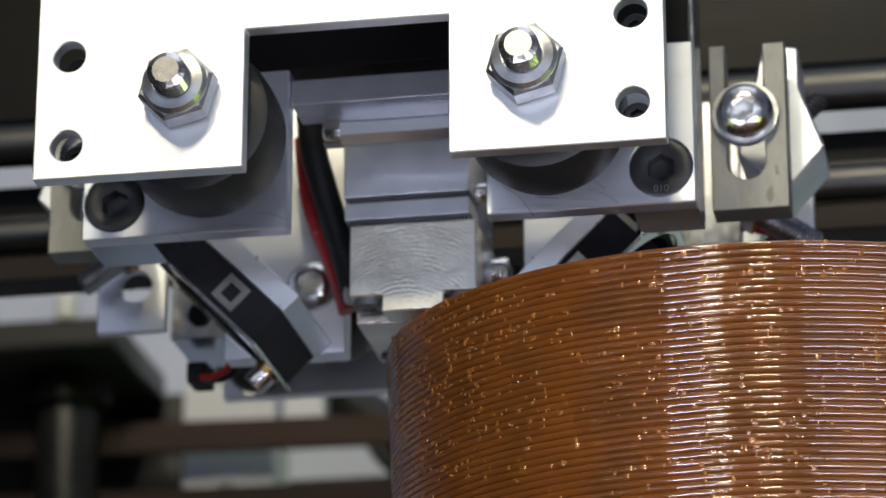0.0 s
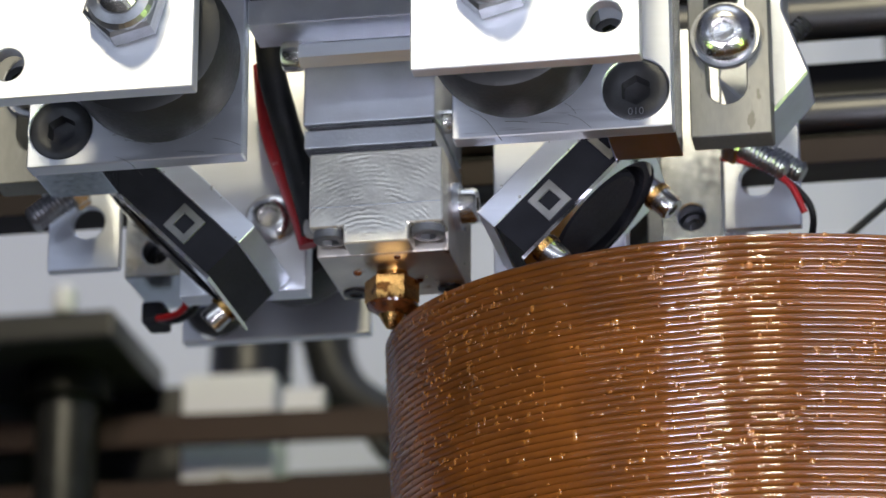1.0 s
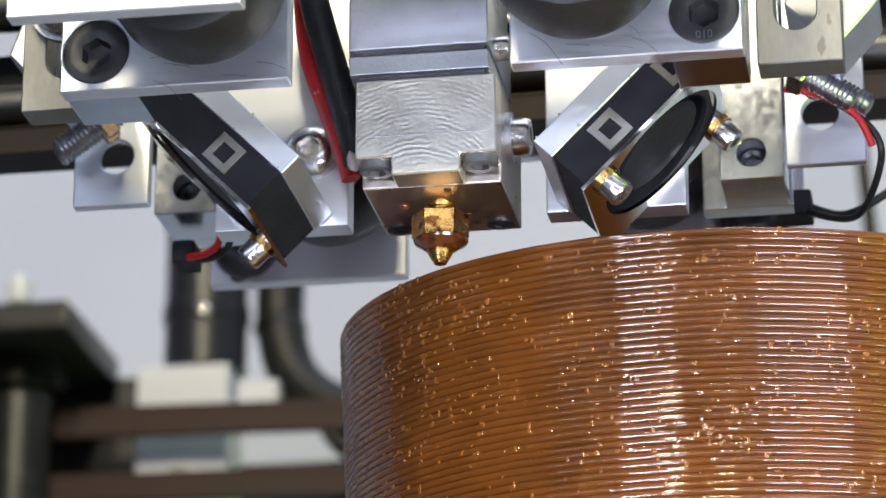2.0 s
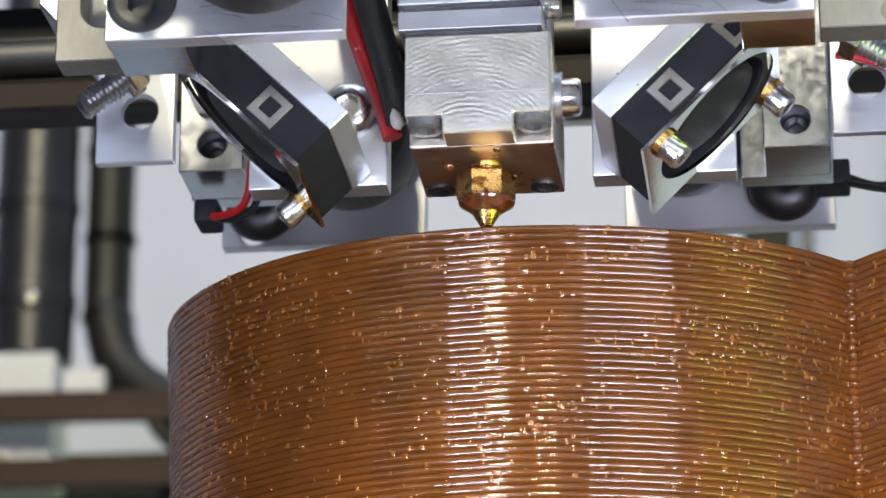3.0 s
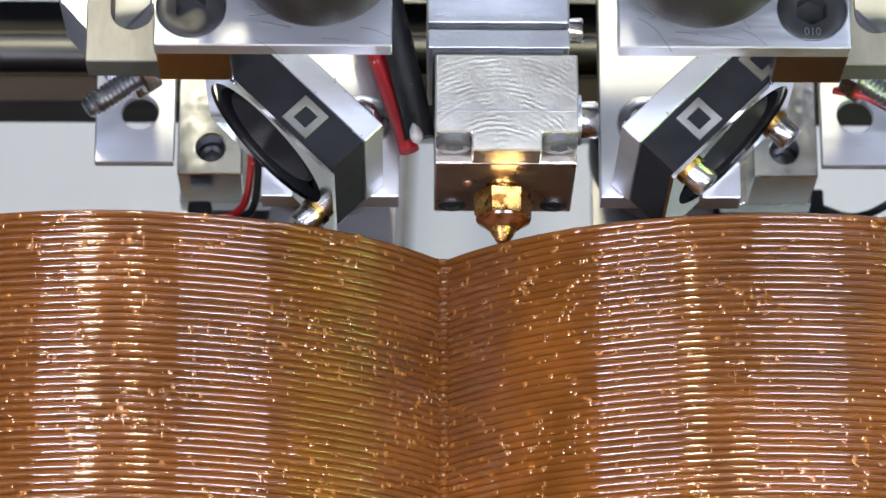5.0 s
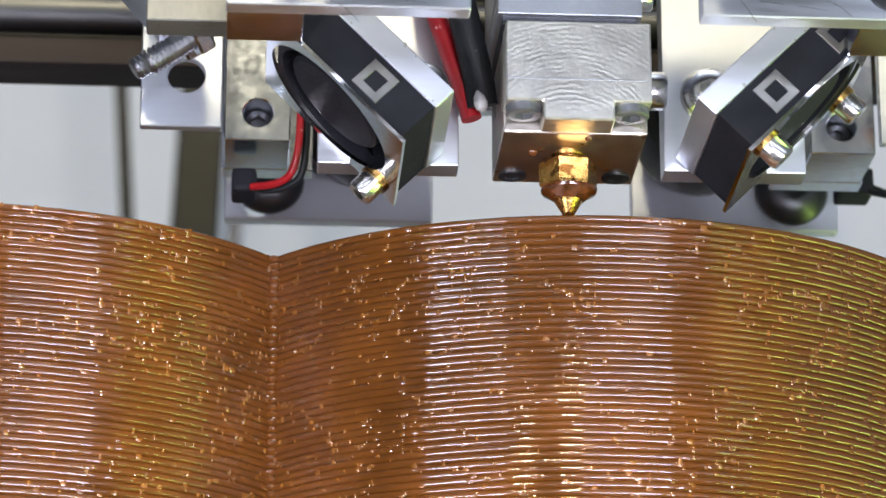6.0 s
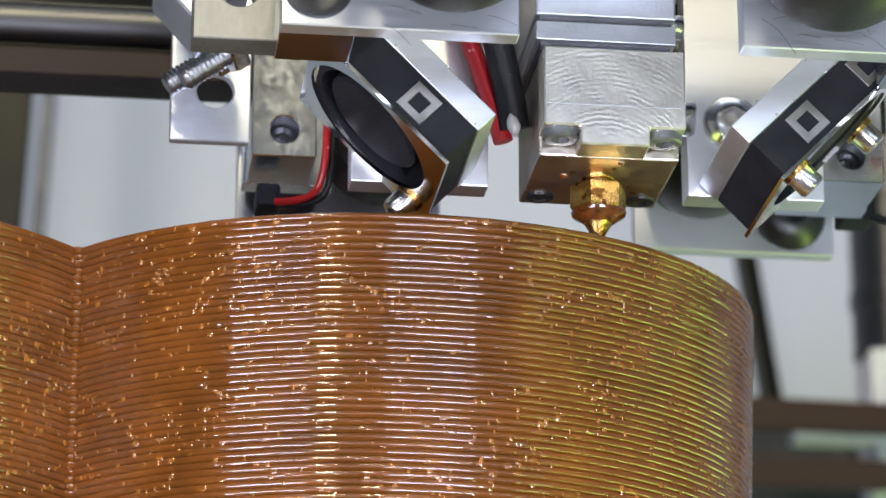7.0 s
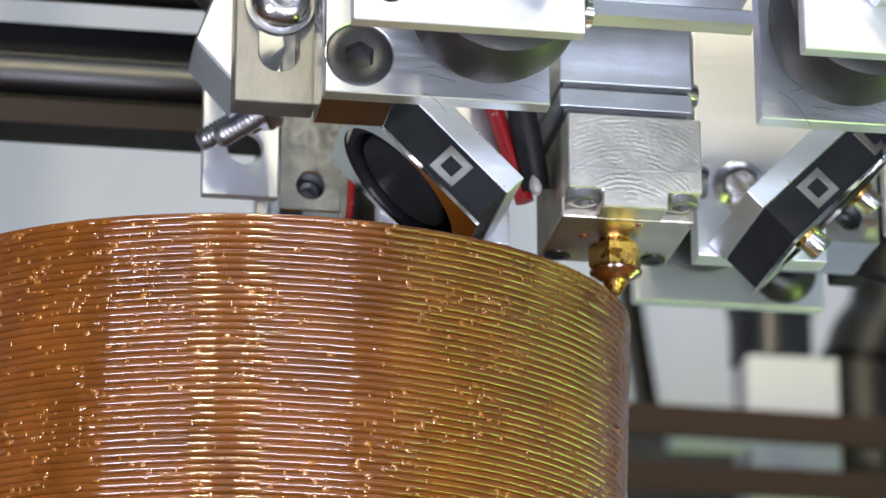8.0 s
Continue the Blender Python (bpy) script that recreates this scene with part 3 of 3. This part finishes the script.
def fan(s, dx, back):
    """A cooling fan leaning 45 degrees towards the nozzle. Built flat: a along the slope, y back, n outward and down."""
    u, n = Vector((0.7071 * -s, 0, -0.7071)), Vector((0.7071 * s, 0, -0.7071))
    org = Vector((s * 26.9 + dx, 0, 4.3))       # the lower outer corner

    def place(bm):
        for v in bm.verts:
            a, y, h = v.co
            v.co = org + u * a + n * h + Vector((0, y, 0))
        return bm
    y0, y1, L = -19.0, 6.5, 25.5

    def flat(outl, holes, h0, h1, bev=0.15):
        bm = plate(outl, holes, h0, h1, bev)
        for v in bm.verts:
            v.co = Vector((v.co.x, v.co.z, v.co.y))
        return place(bm)
    sq = [(-L, y0), (0, y0), (0, y1), (-L, y1)]
    ctr = (-L / 2, (y0 + y1) / 2)
    body = part("cooling_fan", place(square_ring(ctr, L / 2, 11.8, -7.4, -0.5)), PLASTIC, HEAD, "small black axial cooling fan")
    part("back_plate", flat([(-L, y0 - 0.1), (0.3, y0 - 0.1), (0.3, y1), (-L, y1)], [], -11.4, -7.5), ALU, body, "bright aluminium backing plate")
    gc = (ctr[0] - 1.2, ctr[1])
    part("guard_plate", place(square_ring(gc, L / 2 + 0.6, 12.2, -0.45, 0.15, 1.6)), GUARD, body, "thin sheet metal guard plate with a round opening")
    hub = bmesh.new()
    lathe([(0.2, -0.75, 0), (8.4, -0.75, 0), (9.0, -1.2, 0), (9.1, -6, 0), (1, -6, 0)], (gc[0], 0, 0), (0, 0, 1), 40, hub)
    for v in hub.verts:
        v.co = Vector((v.co.x, v.co.y + ctr[1], v.co.z))
    part("hub", place(hub), PLASTIC, body, "grey-black fan hub", smooth=True)
    base = bmesh.new()
    lathe([(11.9, -7.4, 0), (11.9, -6.8, 0)], (ctr[0], 0, 0), (0, 0, 1), 40, base)
    for v in base.verts:
        v.co = Vector((v.co.x, v.co.y + ctr[1], v.co.z))
    part("fan_base", place(base), PLASTIC, body)
    for k in range(7):
        a0 = 2 * math.pi * k / 7
        bm = bmesh.new()
        rows = []
        for r in (9.0, 10.2, 11.4):
            for da, h in ((0.0, -1.8), (0.42, -5.6)):
                rows.append(bm.verts.new((ctr[0] + r * math.cos(a0 + da), ctr[1] + r * math.sin(a0 + da), h)))
        fs = [bm.faces.new((rows[i], rows[i + 1], rows[i + 3], rows[i + 2])) for i in (0, 2)]
        bmesh.ops.solidify(bm, geom=fs, thickness=0.5)
        part("blade", place(bm), PLASTIC, body)
    for a in (-8.2, -22.0)[:1 if s < 0 else 2]:
        c = (a - 0.6, -3.9)
        w, t = 2.5, 1.3
        def sqr(k):
            return [(c[0] - k, c[1] - k), (c[0] + k, c[1] - k), (c[0] + k, c[1] + k), (c[0] - k, c[1] + k)]
        bm = plate(sqr(w), [sqr(t)], y0 - 0.45, y0 - 0.05, 0.04)
        part("clip", place(bm), CLIP, body, "square steel clip")
    for a, y in ((-3.2, back), (-L + 0.4, y1 - 1.6))[:1 if s < 0 else 2]:
        sc = bmesh.new()
        cap_screw((a, y, 0.6), (0, 0, 1), 2.2, 3.2, sc)
        sc = part("fan_screw", place(sc), STEEL, body, "socket cap screw", smooth=True)
        wa = bmesh.new()
        lathe([(2.5, 0.1, 0), (2.5, 0.65, 0)], (a, y, 0.05), (0, 0, 1), 24, wa)
        part("washer", place(wa), BRASS, sc, "brass washer", smooth=True)


def fan_leads():
    part("fan_lead", tube([(-40.4, 22.5, 27), (-40.6, 23.5, 20), (-41.4, 25, 16), (-42.8, 26.5, 14.6), (-45, 28, 14.2), (-48, 30, 14.6)], 0.62), RED, HEAD, "thin red fan lead", smooth=True)
    part("fan_lead", tube([(-39.4, 23, 27), (-39.4, 25, 20), (-40.2, 26.6, 15.4), (-42.4, 28, 14.0), (-45, 29.4, 13.8), (-48, 31, 14.8)], 0.6), SLEEVE, HEAD, "thin black fan lead", smooth=True)
    part("fan_lead", tube([(54, 10, 30), (60, 8, 27.5), (65, 8, 24), (67.4, 9, 19)], 0.58), RED, HEAD, "thin red fan lead", smooth=True)
    part("fan_lead", tube([(54, 11.5, 30.5), (60, 9.5, 28), (67, 9.5, 22.5), (68.5, 12, 17.5), (64, 24, 13), (56, 40, 19.6), (55, 45, 22.4)], 0.58), SLEEVE, HEAD, "thin black fan lead", smooth=True)


def glue_and_plugs():
    part("plug", box(-51.2, -47.2, 30, 37, 14.0, 18.0, 0.8), PLASTIC, HEAD, "small black cable plug")
    rng = random.Random(9)
    for s, dx in ((-1, 0.0), (1, -1.2)):
        bm = bmesh.new()
        for k in range(9):
            a = rng.uniform(-20, 0.2)
            h = rng.choice((-11.2, -7.7)) + rng.uniform(-0.3, 0.3)
            p = Vector((s * 26.9 + dx, -19.1, 4.3)) + Vector((0.7071 * -s, 0, -0.7071)) * a + Vector((0.7071 * s, 0, -0.7071)) * h
            r = rng.uniform(0.1, 0.3)
            lathe([(r * 0.5, -0.1, 0), (r, 0.0, 0), (r * 0.8, r * 0.5, 0), (r * 0.3, r * 0.8, 0)], p, (rng.uniform(-0.2, 0.2), -1, 0.1), 9, bm)
        part("glue_specks", bm, CLEAR, HEAD, "small clear specks of glue", smooth=True)
        if s < 0:
            continue
        part("plug", box(50.0, 55.8, 42, 49, 20.6, 25.0, 0.6), PLASTIC, HEAD, "small black cable plug")
        part("plug_lead", tube([(55.4, 45, 22.6), (61, 44, 20.6), (67, 42, 22.4), (76, 44, 30), (85, 50, 40)], 0.7), SLEEVE, HEAD, "thin black cable", smooth=True)


front_plates()
wheels()
carriage()
brackets()
hotend()
fan(-1, 0.0, 3.6)
fan(1, -1.2, -15.6)
fan_leads()
glue_and_plugs()


# ---- the gantry that carries the head; origin level with the nozzle ----
GANTRY = empty("gantry", "dark gantry of steel rod and black rails", "gantry rail")


def gantry():
    g = GANTRY
    part("guide_rod", lathe([(3.4, 0, 0), (3.4, 1000, 0)], (-500, 50, 52.5), (1, 0, 0), 32), ROD, g, "ground steel guide rod", smooth=True)
    part("lower_rail", box(-500, 500, 50, 60, 43.4, 48.2, 0.3), BROWN, g, "dark brown rail")
    part("belt", box(-500, 500, 53, 59, 56.8, 58.0, 0.1), RUBBER, g, "black drive belt")
    part("inner_rail", box(-500, 500, 58, 66, 48.6, 66, 0.3), ANOD, g, "black rail")
    part("upper_rod", lathe([(4.2, 0, 0), (4.2, 1000, 0)], (-500, 50, 71.5), (1, 0, 0), 32), ROD, g, "worn steel rod", smooth=True)
    part("upper_rail", box(-500, 500, 50, 64, 77, 190, 0.3), ANOD, g, "black upper rail")


gantry()


# ---- the bed and what stands behind the machine ----
def bed():
    t = empty("print_bed", "unseen flat heated bed under the vase, tinted amber to reflect warm light", "print bed")
    part("bed_plate", box(-170, 170, -90, 190, -8, 0, 1.5), WARM_BED, t)
    for x in (-155, 155):
        part("bed_rail", box(x - 12, x + 12, -80, 180, -40, -8.2, 1), ANOD, t)
        for y in (-70, 165):
            part("bed_leg", box(x - 10, x + 10, y - 10, y + 10, -900, -40.2, 1), ANOD, t)


def rear_frame():
    t = empty("rear_frame", "dark brown bars of the machine's rear frame", "machine frame")
    for z, h, y, tilt in ((361.0, 8.6, 352, 0.85), (343.2, 8.0, 350, 0.5)):
        b = part("frame_bar", box(-520, 520, -1.5, 1.5, -h / 2, h / 2, 0.4), FRAME, t)
        b.matrix_local = pose(0, y * MM, z * MM, 0, tilt, 0)
    part("rear_panel", box(-500, 0, 386, 390, 334, 361, 0.8), MOTOR, t, "blue-black rear panel")
    part("rear_panel", box(0, 500, 386, 390, 334, 371, 0.8), MOTOR, t, "blue-black rear panel")
    for x in (-505, 505):
        part("frame_post", box(x - 15, x + 15, 335, 365, -900, 700, 1), ANOD, t)


def bearing_blocks():
    for x, z0, z1 in ((-219, 346, 383), (242, 340, 381)):
        t = empty("bearing_unit", "white bearing block with a dark round motor above it", "bearing block", group="bearing blocks on the rear frame")
        part("block", box(x - 13, x + 13, 361, 380, z0, z1, 1.0), WHITE, t, "white block")
        mx = x + (3.5 if x < 0 else -3)
        rings = [(11.0, 0, 0), (11.6, 0.6, 0), (11.6, 15, 0), (12.3, 15.4, 0), (12.3, 19.4, 0), (11.6, 19.8, 0), (11.6, 44, 0), (12.3, 44.4, 0), (12.3, 48, 0), (11.6, 48.4, 0), (11.6, 120, 0)]
        part("motor", lathe(rings, (mx, 373, z1 + 0.3), (0, 0, 1), 40), MOTOR, t, "blue-black motor body with raised bands", smooth=True)
        part("mount_screw", cap_screw((x, 361, z0 + 5), (0, -1, 0), 3, 3), ZINC, t, smooth=True)
        part("bright_screw", button_screw((mx + 2, 361.5, z1 + 15.5), (0, -1, 0), 2.6, 2.2), STEEL, t, "bright domed screw", smooth=True)
        part("clamp_tab", box(x + 14.5, x + 26, 365, 372, z1 - 12, z1 - 4, 0.8) if x < 0 else box(x - 36, x - 13.5, 358, 366, 353, 358.2, 0.8), WHITE, t, "white clamp tab")
    t = part("cable_loom", tube([(-196, 380, 500), (-196, 380, 410), (-195, 378, 396), (-190, 376, 382), (-178, 374, 372), (-160, 372, 366), (-120, 372, 362)], 7.0), RUBBER, smooth=True)
    tagged(t, "thick black cable loom hanging behind the machine", "cable")
    for z in (396.5, 420, 446):
        part("cable_tie", lathe([(7.1, 0, 0), (7.7, 0.2, 0), (7.7, 2.2, 0), (7.1, 2.4, 0)], (-195.6, 379.2, z), (0, 0, 1), 24), ANOD, t, "black cable tie", smooth=True)
    t = part("cable", tube([(-184, 371, 372), (-178, 370, 362), (-171, 370, 354), (-168, 370, 340)], 2.2), RUBBER, smooth=True)
    tagged(t, "black cable running down behind the frame bars", "cable")
    t = part("cable_loom", tube([(284, 385, 480), (280, 385, 410), (272, 385, 392), (268, 383, 376), (270, 381, 352), (272, 381, 330)], 13.0), RUBBER, smooth=True)
    tagged(t, "thick black cable loom hanging behind the machine", "cable")
    for x, z in ((281, 420), (269.5, 384)):
        part("cable_tie", lathe([(13.2, 0, 0), (14.0, 0.2, 0), (14.0, 3, 0), (13.2, 3.2, 0)], (x, 384.6, z), (0.2, 0, 1), 28), ANOD, t, "black cable tie", smooth=True)


def side_table():
    t = empty("side_platform", "black platform on a steel column at the rear corner", "platform")
    part("platform_plate", box(-400, -240, 318, 372, 381, 389, 1.2), BED, t)
    part("under_plate", box(-400, -232, 372.5, 380, 340, 384, 1.0), BED, t)
    part("column", lathe([(8.5, 0, 0), (8.5, 300, 0)], (-260, 345, 80), (0, 0, 1), 32), OXIDE, t, smooth=True)
    part("collar", lathe([(8, 0, 0), (12, 0.2, 0), (12, 9, 0), (8, 9.2, 0)], (-260, 345, 371.5), (0, 0, 1), 32), ANOD, t, smooth=True)
    part("lower_box", box(-400, -229, 380.5, 420, 300, 372, 2), BED, t)
    part("knob", lathe([(3, 0, 0), (3.4, 2, 0), (3.2, 6, 0), (1.6, 8, 0)], (-254, 320, 389), (0, 0, 1), 20), WHITE, t, smooth=True)


def posts():
    for x, w, mat, lean, lab in ((-13, 14, ANOD, 2.5, "dark post behind the machine"), (-1.5, 4, BLUE, 2.5, "thin blue post behind the machine"),
                                 (-28, 4, ANOD, -4, "thin dark cable pipe behind the machine"), (213, 5, ANOD, -8, "thin dark cable pipe behind the machine")):
        ob = part("post", box(-w / 2, w / 2, -5, 5, -900, 400, 0.8), mat)
        ob.matrix_local = pose(x * MM, 0.42, 0.39, 0, lean, 0)
        tagged(ob, lab, "post")


bed()
rear_frame()
bearing_blocks()
side_table()
posts()


def motions():
    rows = [(0.0, -102.9, 543.0), (0.5, -105.3, 527.9), (1.0, -102.9, 512.3), (1.5, -95.3, 498.7), (2.0, -83.2, 487.9), (2.4, -70.5, 482.6), (2.75, -57.6, 479.2),
            (3.1, -44.8, 478.1), (3.5, -30.2, 478.9), (4.0, -12.7, 485.0), (4.5, 3.0, 494.5), (5.0, 15.6, 492.4), (5.4, 28.8, 484.2),
            (5.75, 41.2, 480.0), (6.1, 54.2, 478.1), (6.5, 68.4, 479.2), (7.0, 86.4, 485.3), (7.5, 101.6, 495.2), (8.0, 113.2, 507.5)]
    walk(HEAD, [(t, pose(x * MM, (y - 500) * MM, RIM)) for t, x, y in rows])
    walk(GANTRY, [(t, pose(0, (y - 500) * MM, RIM)) for t, x, y in rows])


vase()
motions()
